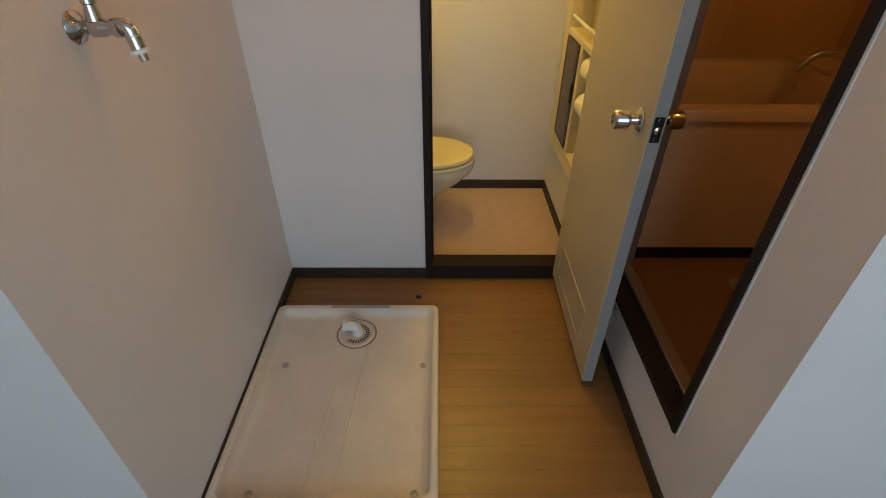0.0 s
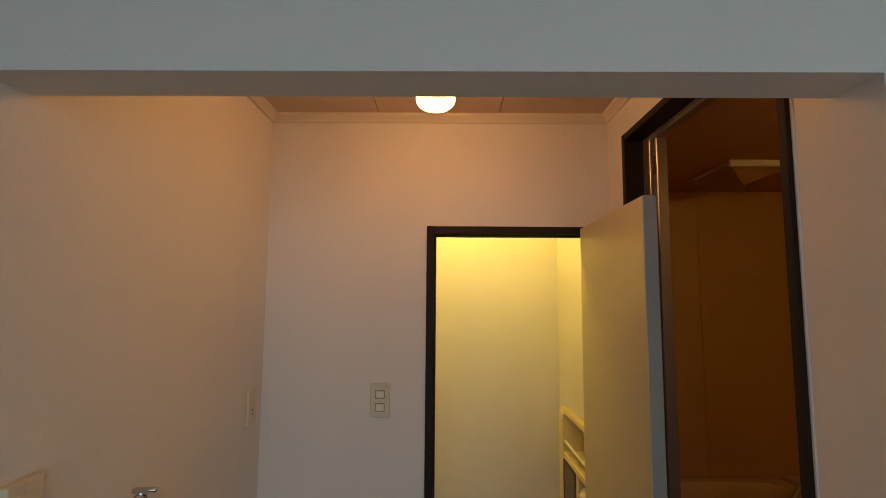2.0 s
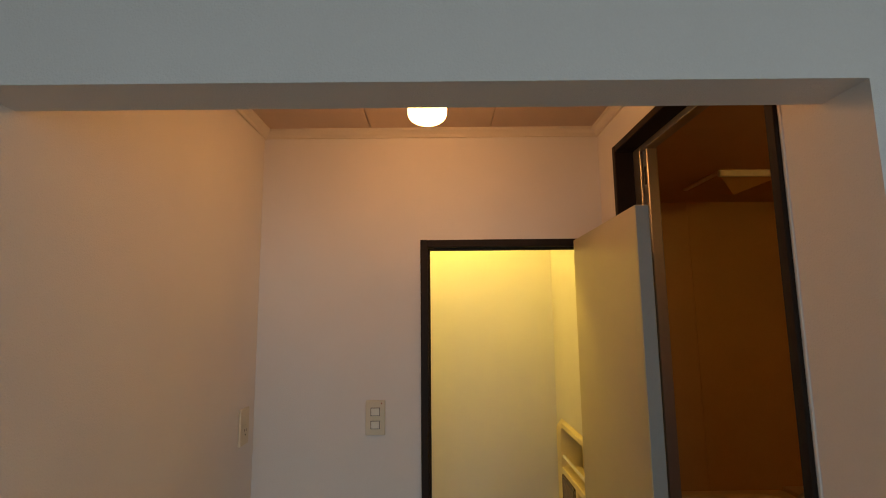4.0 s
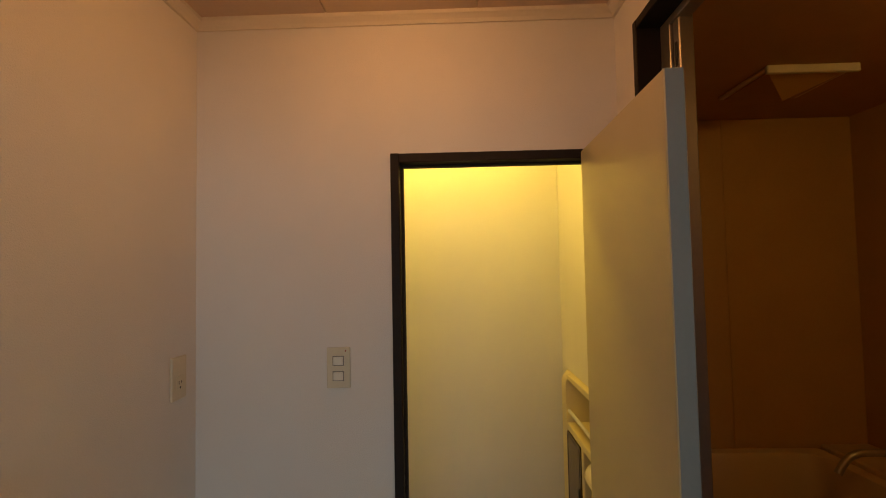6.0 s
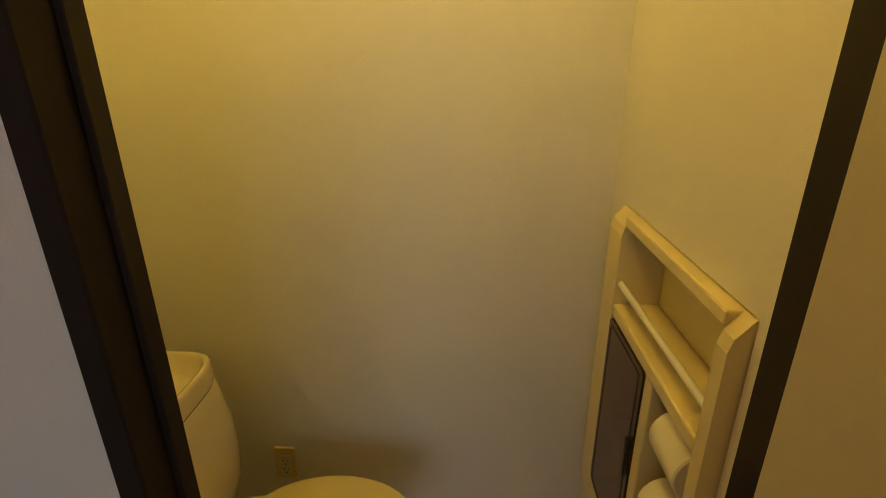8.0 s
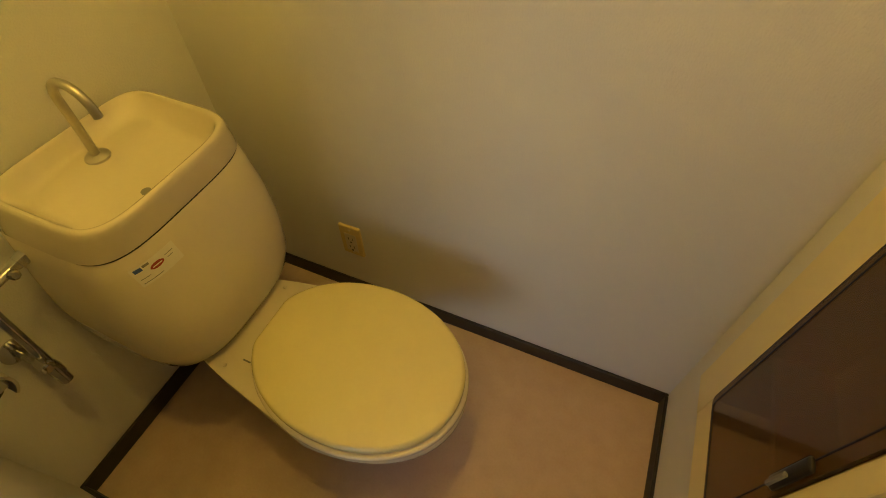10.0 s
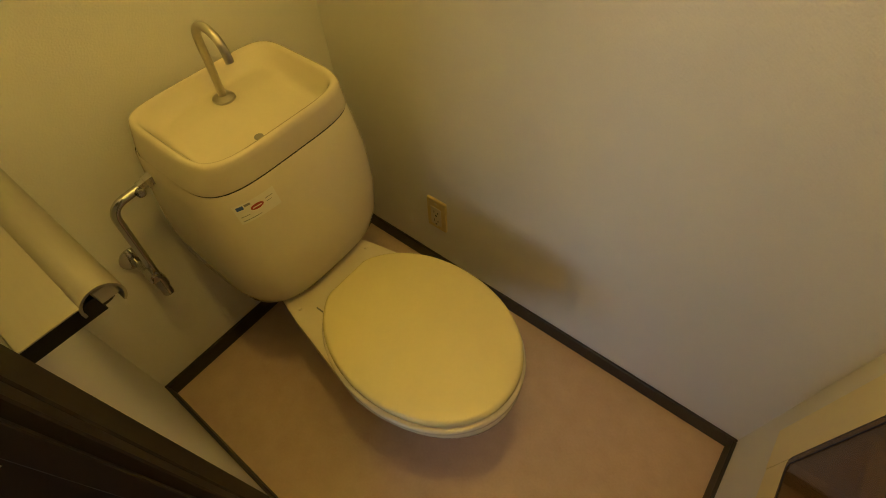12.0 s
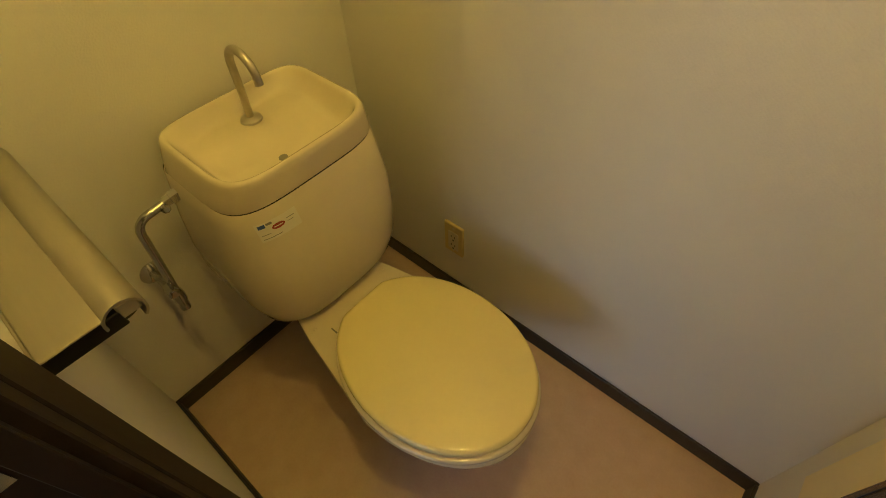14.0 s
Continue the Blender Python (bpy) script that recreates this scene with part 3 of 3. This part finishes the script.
def toilet():
    t = thing("toilet", (0.45, CYT, 0), "cream ceramic toilet with closed lid and tank-top basin", "toilet")
    # pedestal, bowl and the deck that narrows towards the tank
    R = []
    for z, cx, af, ab, b, nb, tp in ((0.0, 0.44, 0.195, 0.22, 0.108, 3.2, 0.1), (0.02, 0.44, 0.190, 0.22, 0.105, 3.2, 0.1), (0.10, 0.45, 0.172, 0.22, 0.096, 3, 0.1),
                                     (0.18, 0.48, 0.180, 0.25, 0.105, 3, 0.15), (0.25, 0.54, 0.215, 0.30, 0.130, 4, 0.28), (0.31, 0.572, 0.245, 0.34, 0.160, 6, 0.40),
                                     (0.335, 0.58, 0.251, 0.36, 0.171, 9, 0.44), (0.354, 0.58, 0.252, 0.36, 0.175, 9, 0.44), (0.362, 0.58, 0.249, 0.358, 0.173, 9, 0.44), (0.365, 0.58, 0.243, 0.354, 0.168, 9, 0.44)):
        R.append(super_ring(cx, CYT, z, af, ab, b, 2.1, nb, tp))
    part("bowl", rings_mesh(R), CERAMIC, t, smooth=True)

    def pad(z0, z1, cx, cy, a, b, rim, crown=0.0, flat=0.388):
        """An oval cushion whose back is cut straight at the hinge."""
        def ring(z, d, k=1.0):
            return [(max(x, flat + d) if k == 1.0 else cx + (max(x, flat + d) - cx) * k, y if k == 1.0 else cy + (y - cy) * k, z) for x, y, _ in super_ring(cx, cy, z, a - d, a - d, b - d, 2.05, 2.05, n=88)]
        rs = [ring(z0, rim), ring(z0 + 0.002, 0), ring(z1 - rim, 0)]
        for k in range(1, 6):
            q = math.pi / 2 * k / 5
            rs.append(ring(z1 - rim + rim * math.sin(q), rim * (1 - math.cos(q))))
        for k in (0.75, 0.45, 0.15):
            rs.append(ring(z1 + crown * (1 - k * k), rim, k))
        return rings_mesh(rs)
    part("seat_ring", pad(0.366, 0.381, 0.602, CYT + 0.004, 0.229, 0.178, 0.006, flat=0.392), CERAMIC, t, "pale cream plastic seat ring", smooth=True)
    part("lid", pad(0.3860, 0.4050, 0.600, CYT + 0.006, 0.223, 0.172, 0.009, 0.004), LID, t, "closed yellow cream glossy plastic lid", smooth=True)
    for y in (CYT - 0.105, CYT + 0.105):
        part("bolt_cap", turned((0.345, y, 0.365), (0, 0, 1), [(0, 0.004), (0.002, 0.0035), (0.003, 0.001)], 12), CERAMIC, t, smooth=True)
    for y in (CYT - 0.080, CYT + 0.060):
        part("hinge_slit", box(0.372, 0.390, y - 0.0016, y + 0.0016, 0.365, 0.3665), GREYINK, t, "dark hinge slit")
    # tank
    K = [super_ring(TCX, tank_y(z), z, xf - TCX, TCX - xb, b, nf, 9, n=72) for z, xb, xf, b, nf in TANK]
    part("tank", rings_mesh(K), CERAMIC, t, smooth=True)
    cy = tank_y(0.69)
    # shade in the narrow seam, put in as a dark band
    part("seam_shade_band", rings_mesh([super_ring(TCX, cy, z, 0.1383, 0.124, 0.1762, 4.2, 9, n=72) for z in (0.697, 0.7045)], False, False), SLOT, t, "dark band painted as the shade in the seam under the tank top", smooth=True)
    K = []
    for z, xb, xf, b, nf in ((0.7028, 0.045, 0.3085, 0.1765, 4.2), (0.7045, 0.043, 0.310, 0.178, 4.2), (0.724, 0.043, 0.311, 0.174, 4.4), (0.750, 0.045, 0.312, 0.166, 4.6), (0.760, 0.047, 0.311, 0.163, 4.8),
                             (0.7645, 0.050, 0.308, 0.160, 4.8), (0.7655, 0.053, 0.305, 0.157, 4.8), (0.7640, 0.056, 0.301, 0.153, 4.8), (0.7600, 0.058, 0.298, 0.150, 4.8)):
        K.append(super_ring(TCX, cy, z, xf - TCX, TCX - xb, b, nf, 6, n=72))

    # the sunk basin: a ledge at the back under the spout and a hollow that falls to the front
    def bed(x, y):
        u = min(1, max(0, (x - 0.128) / 0.085))
        side = 1 - 0.35 * min(1, abs(y - cy) / 0.13) ** 2
        return 0.730 - 0.025 * u * u * (3 - 2 * u) * side
    for k in (0.985, 0.965, 0.94, 0.91, 0.87, 0.82, 0.76, 0.68, 0.58, 0.47, 0.35, 0.22, 0.10):
        ring = super_ring(TCX + (1 - k) * 0.012, cy, 0, 0.128 * k, 0.112 * k, 0.150 * k, 4.6, 5.5, n=72)
        wall = max(0, (k - 0.84) / 0.16) ** 1.25
        K.append([(x, y, bed(x, y) + (0.758 - bed(x, y)) * wall) for x, y, _ in ring])
    bs = part("tank_basin", rings_mesh(K), CERAMIC, t, "cream hand basin forming the tank top", smooth=True)
    part("drain_hole", turned((0.226, 0.491, 0.7052), (0, 0, 1), [(0, 0.009), (0.0012, 0.009), (0.0014, 0.006)], 18), GREYINK, bs)
    sp = part("spout_flange", turned((0.112, 0.509, 0.7295), (0, 0, 1), [(0, 0.022), (0.004, 0.021), (0.007, 0.014), (0.009, 0.0085)], 28), STEEL, t, "dull chrome spout flange", smooth=True)
    pts = [(0.112, 0.509, 0.732), (0.117, 0.509, 0.80)] + [(0.157 - 0.039 * math.cos(a), 0.509, 0.848 + 0.039 * math.sin(a)) for a in (math.pi * i / 14 for i in range(15))] + [(0.1965, 0.509, 0.838)]
    part("spout", tube(pts, 0.0075, 16), STEEL, t, "bent dull chrome water spout", smooth=True)
    part("side_knob", turned((0.255, cy + 0.158, 0.700), (0.2, 1, 0), [(0, 0.005), (0.012, 0.005), (0.014, 0.003)], 12), GREYINK, t, smooth=True)
    # maker's sticker on the tank front
    def patch(y0, y1, z0, z1, lift, mat, parent, nm, lab="", oval=False):
        bm = bmesh.new()
        n = 12
        lo, hi = [], []
        for i in range(n + 1):
            q = i / n
            y = y0 + (y1 - y0) * q
            half = (z1 - z0) / 2 * (max(0.02, 1 - (2 * q - 1) ** 2) ** 0.5 if oval else 1)
            for out, z in ((lo, (z0 + z1) / 2 - half), (hi, (z0 + z1) / 2 + half)):
                out.append(bm.verts.new((tank_front(y, z) + lift, y, z)))
        for i in range(n):
            bm.faces.new((lo[i], lo[i + 1], hi[i + 1], hi[i]))
        return part(nm, bm, mat, parent, lab)
    st = patch(0.358, 0.436, 0.6400, 0.6770, 0.0008, STICKER, t, "sticker", "pale maker's sticker with blue and red marks")
    patch(0.3620, 0.3740, 0.6670, 0.6740, 0.0013, INK, st, "blue_mark")
    patch(0.3760, 0.3870, 0.6700, 0.6745, 0.0013, GREYINK, st, "print_line")
    patch(0.3830, 0.4080, 0.6560, 0.6670, 0.0013, REDINK, st, "red_mark", oval=True)
    patch(0.3870, 0.4040, 0.6606, 0.6624, 0.0017, STICKER, st, "print_line")
    patch(0.3620, 0.3780, 0.6530, 0.6542, 0.0013, GREYINK, st, "print_line")
    patch(0.3620, 0.3960, 0.6445, 0.6458, 0.0013, GREYINK, st, "print_line")
    patch(0.4130, 0.4290, 0.6650, 0.6662, 0.0013, GREYINK, st, "print_line")
    patch(0.4130, 0.4250, 0.6590, 0.6600, 0.0013, GREYINK, st, "print_line")


toilet()


def supply_pipe():
    t = thing("water_supply_pipe", (TX0, 0.206, 0.475), "dull chrome water pipe and stop valve beside the tank", "water pipe")
    part("wall_rose", turned((TX0, 0.208, 0.474), (1, 0, 0), [(0, 0.027), (0.004, 0.028), (0.010, 0.022), (0.014, 0.012)], 28), CHROME, t, smooth=True)
    part("valve_stub", turned((TX0 + 0.01, 0.208, 0.474), (1, 0, 0), [(0, 0.009), (0.05, 0.009), (0.056, 0.012), (0.080, 0.012), (0.082, 0.008)], 20), CHROME, t, smooth=True)
    part("pipe", tube(rounded([(0.098, 0.330, 0.660), (0.098, 0.232, 0.652), (0.098, 0.214, 0.43)], 0.03, 8), 0.0085, 16), CHROME, t, smooth=True)
    part("nut", turned((0.098, 0.326, 0.660), (0, -1, -0.05), [(0, 0.015), (0.020, 0.014), (0.020, 0.011), (0.034, 0.011)], 6), CHROME, t)
    part("screw_cap", turned((0.108, 0.288, 0.655), (1, 0, 0.2), [(-0.008, 0.009), (0.006, 0.009), (0.007, 0.006)], 8), CHROME, t)
    part("valve_body", turned((0.098, 0.2155, 0.455), (0, -0.08, -1), [(0, 0.011), (0.012, 0.0135), (0.030, 0.0135), (0.034, 0.010), (0.044, 0.0115), (0.058, 0.0115), (0.062, 0.006)], 18), CHROME, t, smooth=True)


supply_pipe()


def paper_holder():
    t = thing("toilet_paper_holder", (0.42, TY0, 0.87), "steel covered toilet paper holder without a roll on the wall", "paper holder")
    x0, x1, yc, zc, r = 0.10, 0.487, 0.137, 0.863, 0.023
    part("back_plate", box(x0, x1, TY0, TY0 + 0.004, 0.836, 0.870, 0.001, 1), STEEL, t)
    for x in (x0, x1 - 0.003):
        part("side_arm", box(x, x + 0.003, TY0 + 0.004, 0.135, 0.847, 0.870, 0.001, 1), BLACKMETAL, t, "black side arm")
    prof_o = [(yc + r * math.sin(a), zc + r * math.cos(a)) for a in (radians(-100 + 235 * i / 16) for i in range(17))]
    prof_i = [(yc + (r - 0.003) * math.sin(a), zc + (r - 0.003) * math.cos(a)) for a in (radians(135 - 235 * i / 16) for i in range(17))]
    prof = [*prof_o, *prof_i]
    part("cover", rings_mesh([[(x, y, z) for y, z in prof] for x in (x0 - 0.004, x1 + 0.004)]), STEEL, t, "curved brushed steel cover", smooth=True)
    part("lid_sheet", box(x0 - 0.004, x1 + 0.003, TY0 + 0.005, yc - r + 0.004, 0.872, 0.8745, 0.0008, 1), STEEL, t, "flat steel sheet between the cover and the wall")
    # black disc stands in for the shade inside the open end
    part("dark_inside_disc", turned((x1 - 0.014, yc, zc), (1, 0, 0), [(0, 0.0195), (0.003, 0.0195), (0.004, 0.014)], 24), BLACKMETAL, t, "black disc painted as the shade inside the open cover", smooth=True)
    part("end_flap", box(x1 - 0.009, x1 + 0.001, yc - 0.004, yc + 0.018, zc - 0.006, zc + 0.016, 0.002, 1), GAPGREY, t, "grey plastic flap in the open end")


paper_holder()


def cabinet():
    t = thing("wall_cabinet", (1.30, 0.46, CZ0), "cream plastic recessed shelf cabinet with smoked door", "wall cabinet")
    X, B = 1.247, 1.352
    y0, y1 = CY0 + 0.002, CY1 - 0.002
    part("back_panel", box(B - 0.004, B, y0, y1, CZ0 + 0.002, CZ1 - 0.002), CAB, t)
    ym0, ym1 = 0.390, 0.424
    # side panels rise above the rails with a sloped shoulder
    for a, b in ((y0, y0 + 0.028), (y1 - 0.083, y1)):
        prof = [(X, CZ0 + 0.002), (X, 1.085), (X + 0.005, 1.105), (TX1 - 0.002, CZ1 - 0.003), (B - 0.005, CZ1 - 0.003), (B - 0.005, CZ0 + 0.002)]
        bm = rings_mesh([[(x, y, z) for x, z in prof] for y in (a, b)])
        part("side_panel", bm, CAB, t)
    ya, yb = y0 + 0.028, y1 - 0.083
    part("bottom_rail", box(X, B - 0.005, ya, yb, CZ0 + 0.002, 0.430, 0.003, 2), CAB, t)
    part("shelf", box(X, B - 0.005, ya, yb, 0.899, 0.928, 0.005, 3), CAB, t)
    part("top_rail", box(X + 0.004, B - 0.005, ya, yb, 1.108, CZ1 - 0.003, 0.004, 2), CAB, t)
    part("divider", box(X + 0.001, B - 0.005, ym0, ym1, 0.430, 0.899, 0.003, 2), CAB, t)
    part("guard_rail", tube([(X + 0.012, ya - 0.004, 0.975), (X + 0.012, 0.46, 0.975), (X + 0.012, yb + 0.004, 0.975)], 0.007, 14), WHITE, t, "white round guard rail", smooth=True)
    part("inner_shelf", box(X + 0.02, B - 0.005, ym1, yb, 0.60, 0.612), CAB, t)
    rd = [rect_ring(0.434, 0.897, ym1 + 0.002, yb - 0.002, 0, 0.014)]
    ring = [(y, z) for z, y, _ in rd[0]]
    d = part("door", rings_mesh([[(X + dx, y, z) for y, z in ring] for dx in (0.004, -0.002)]), SMOKE, t, "smoked brown translucent acrylic door")
    rin = [(y, z) for z, y, _ in rect_ring(0.442, 0.884, ym1 + 0.020, yb - 0.016, 0, 0.010)]
    bm = bmesh.new()
    path = [(X - 0.0025, y, z) for y, z in rin]
    tube(path + path[:1], 0.0012, 6, into=bm)
    part("groove_line", bm, BLACKMETAL, d)
    part("handle", box(X - 0.011, X - 0.002, ym1 + 0.004, ym1 + 0.024, 0.650, 0.740, 0.006, 3), BLACKMETAL, d, "dark moulded door handle", smooth=True)
    part("handle_catch", box(X - 0.016, X - 0.011, ym1 + 0.006, ym1 + 0.014, 0.655, 0.700, 0.002, 1), GREYINK, d)
    for z in (0.825, 0.675):
        for y in (0.226, 0.372):
            part("roll_bracket", box(X + 0.02, X + 0.05, y, y + 0.010, z - 0.012, z + 0.012, 0.004, 2), WHITE, t, "white roll bracket")


cabinet()


def paper_roll():
    t = thing("toilet_roll", (1.292, 0.306, 0.825), "full white toilet paper roll in the cream cabinet", "toilet roll", group="spare toilet rolls")
    y0, w = 0.252, 0.108
    rr = 0.050
    prof = [(0, 0.020), (0, rr - 0.003), (0.003, rr), (w - 0.003, rr), (w, rr - 0.003), (w, 0.020)]
    bm = turned((1.292, y0, 0.825), (0, 1, 0), prof, 36, caps=False)
    part("paper", bm, PAPER, t, smooth=True)
    part("core", turned((1.292, 0.229, 0.825), (0, 1, 0), [(0, 0.012), (0.001, 0.016), (0.152, 0.016), (0.153, 0.012)], 20), WHITE, t, "white spindle", smooth=True)
    return t


roll = paper_roll()
copy_thing(roll, pose(1.292, 0.306, 0.675))


# ---- bathroom things ----
def bathtub():
    t = thing("bathtub", (1.9, 0.43, 0.05), "deep beige plastic bathtub in the dim bathroom", "bathtub")
    x0, x1, y0, y1, z1 = 1.376, 2.40, 0.060, 0.802, 0.757
    R = [rect_ring(x0, x1, y0 + 0.012, y1, z1 - 0.05, 0.03), rect_ring(x0, x1, y0, y1, z1 - 0.045, 0.03), rect_ring(x0, x1, y0, y1, z1 - 0.008, 0.03), rect_ring(x0 + .006, x1 - .006, y0 + .006, y1 - .006, z1, 0.03),
         rect_ring(x0 + .06, x1 - .06, y0 + .07, y1 - .06, z1, 0.09), rect_ring(x0 + .068, x1 - .068, y0 + .078, y1 - .068, z1 - 0.012, 0.09), rect_ring(x0 + .10, x1 - .10, y0 + .11, y1 - .10, z1 - 0.45, 0.09), rect_ring(x0 + .14, x1 - .14, y0 + .15, y1 - .14, z1 - 0.49, 0.08)]
    part("basin", rings_mesh(R, bottom=False), TUB, t, smooth=True)
    part("apron", box(x0, 2.615, y0 + 0.016, y0 + 0.03, 0.112, z1 - 0.05, 0.002, 1), TUB, t, "beige front panel of the tub")
    part("plinth", box(x0, 2.615, y0 + 0.02, y0 + 0.04, 0.05, 0.11), BLACKMETAL, t, "black plinth strip")


bathtub()
lg = thing("tub_ledge", (2.51, 0.43, 0.05), "beige plastic ledge beside the bathtub", "ledge")
part("ledge_top", box(2.402, 2.617, 0.092, 0.803, 0.05, 0.775, 0.012, 3), TUB, lg, smooth=True)
bt = thing("bath_tap", (2.53, 0.42, 0.775), "chrome bath spout over the tub", "tap")
part("spout", tube(rounded([(2.53, 0.42, 0.775), (2.53, 0.42, 0.875), (2.24, 0.42, 0.875), (2.19, 0.42, 0.80)], 0.05), 0.014, 14), STEEL, bt, smooth=True)
part("wall_mount", turned((2.53, 0.42, 0.776), (0, 0, 1), [(0, 0.03), (0.01, 0.03), (0.03, 0.018)], 20), STEEL, bt, smooth=True)
vt = thing("ceiling_vent", (2.01, 0.345, 2.255), "square ceiling vent grille in the brown bathroom", "vent")
part("frame", box(1.856, 2.166, 0.203, 0.50, 2.243, 2.255, 0.004, 1), TUB, vt)
# the lip's bright lit edge is put into its pale colour
part("front_lip", box(1.856, 2.166, 0.186, 0.202, 2.226, 2.255, 0.003, 1), CORNICE, vt, "front lip of the vent, its lit edge put into a pale colour")
lv = [(1.875, 0.215), (2.147, 0.215), (2.147, 0.487), (1.875, 0.487)]
for (xa, ya), (xb, yb) in zip(lv, lv[1:] + lv[:1]):
    pr = rings_mesh([[(xa, ya, 2.2425), (xb, yb, 2.2425), (2.011, 0.351, 2.188)], [(xa, ya, 2.2395), (xb, yb, 2.2395), (2.011, 0.351, 2.185)]])
    # left and right louvres get a darker brown, shade put into the colour
    part("louvre", pr, BATHCEIL if xa == xb else BATHWALL, vt)
fd = thing("floor_drain", (1.96, -0.12, 0.05), "round metal drain in the bathroom floor", "drain")
part("ring", turned((1.96, -0.12, 0.05), (0, 0, 1), [(0, 0.05), (0.004, 0.048), (0.004, 0.035), (0.002, 0.033)], 28), STEEL, fd, smooth=True)

# kitchen window behind the walker
kw = thing("window_1", (1.15, -4.05, 0.5), "white framed kitchen window", "window", kind="structure")
for a, b in ((-0.2, -0.16), (1.13, 1.17), (2.46, 2.5)):
    part("stile", box(a, b, -4.08, -4.03, 0.5, 2.3, 0.003, 1), WHITE, kw)
for a, b in ((0.5, 0.54), (2.26, 2.3)):
    for c, d in ((-0.16, 1.13), (1.17, 2.46)):
        part("rail", box(c, d, -4.079, -4.031, a, b, 0.003, 1), WHITE, kw)

# ---- floor boards, laid across the washroom and out into the kitchen ----
BW = 0.0758
fl = bpy.data.objects["floor"]
shared = {}
rng = random.Random(5)
row = 0
y = -0.006
while y > -4.0:
    x = (-1.6 if y < YE - 0.02 else 0.0)
    xe = 2.9 if y < YE - 0.02 else W
    first = True
    while x < xe - 0.01:
        length = 0.909 if not first else rng.choice((0.30, 0.45, 0.60, 0.75, 0.909))
        first = False
        if y < -2.0:
            length = 4.6
        length = round(min(length, xe - x), 3)
        if length not in shared:
            shared[length] = mesh_of("board", box(0.0002, length - 0.0002, -BW + 0.00025, -0.00025, -0.004, 0.0, 0.0004, 1), WOOD)
        ob = new("board", shared[length])
        ob.location = (x, y, 0)
        ob.parent = fl
        x += length
    y -= BW
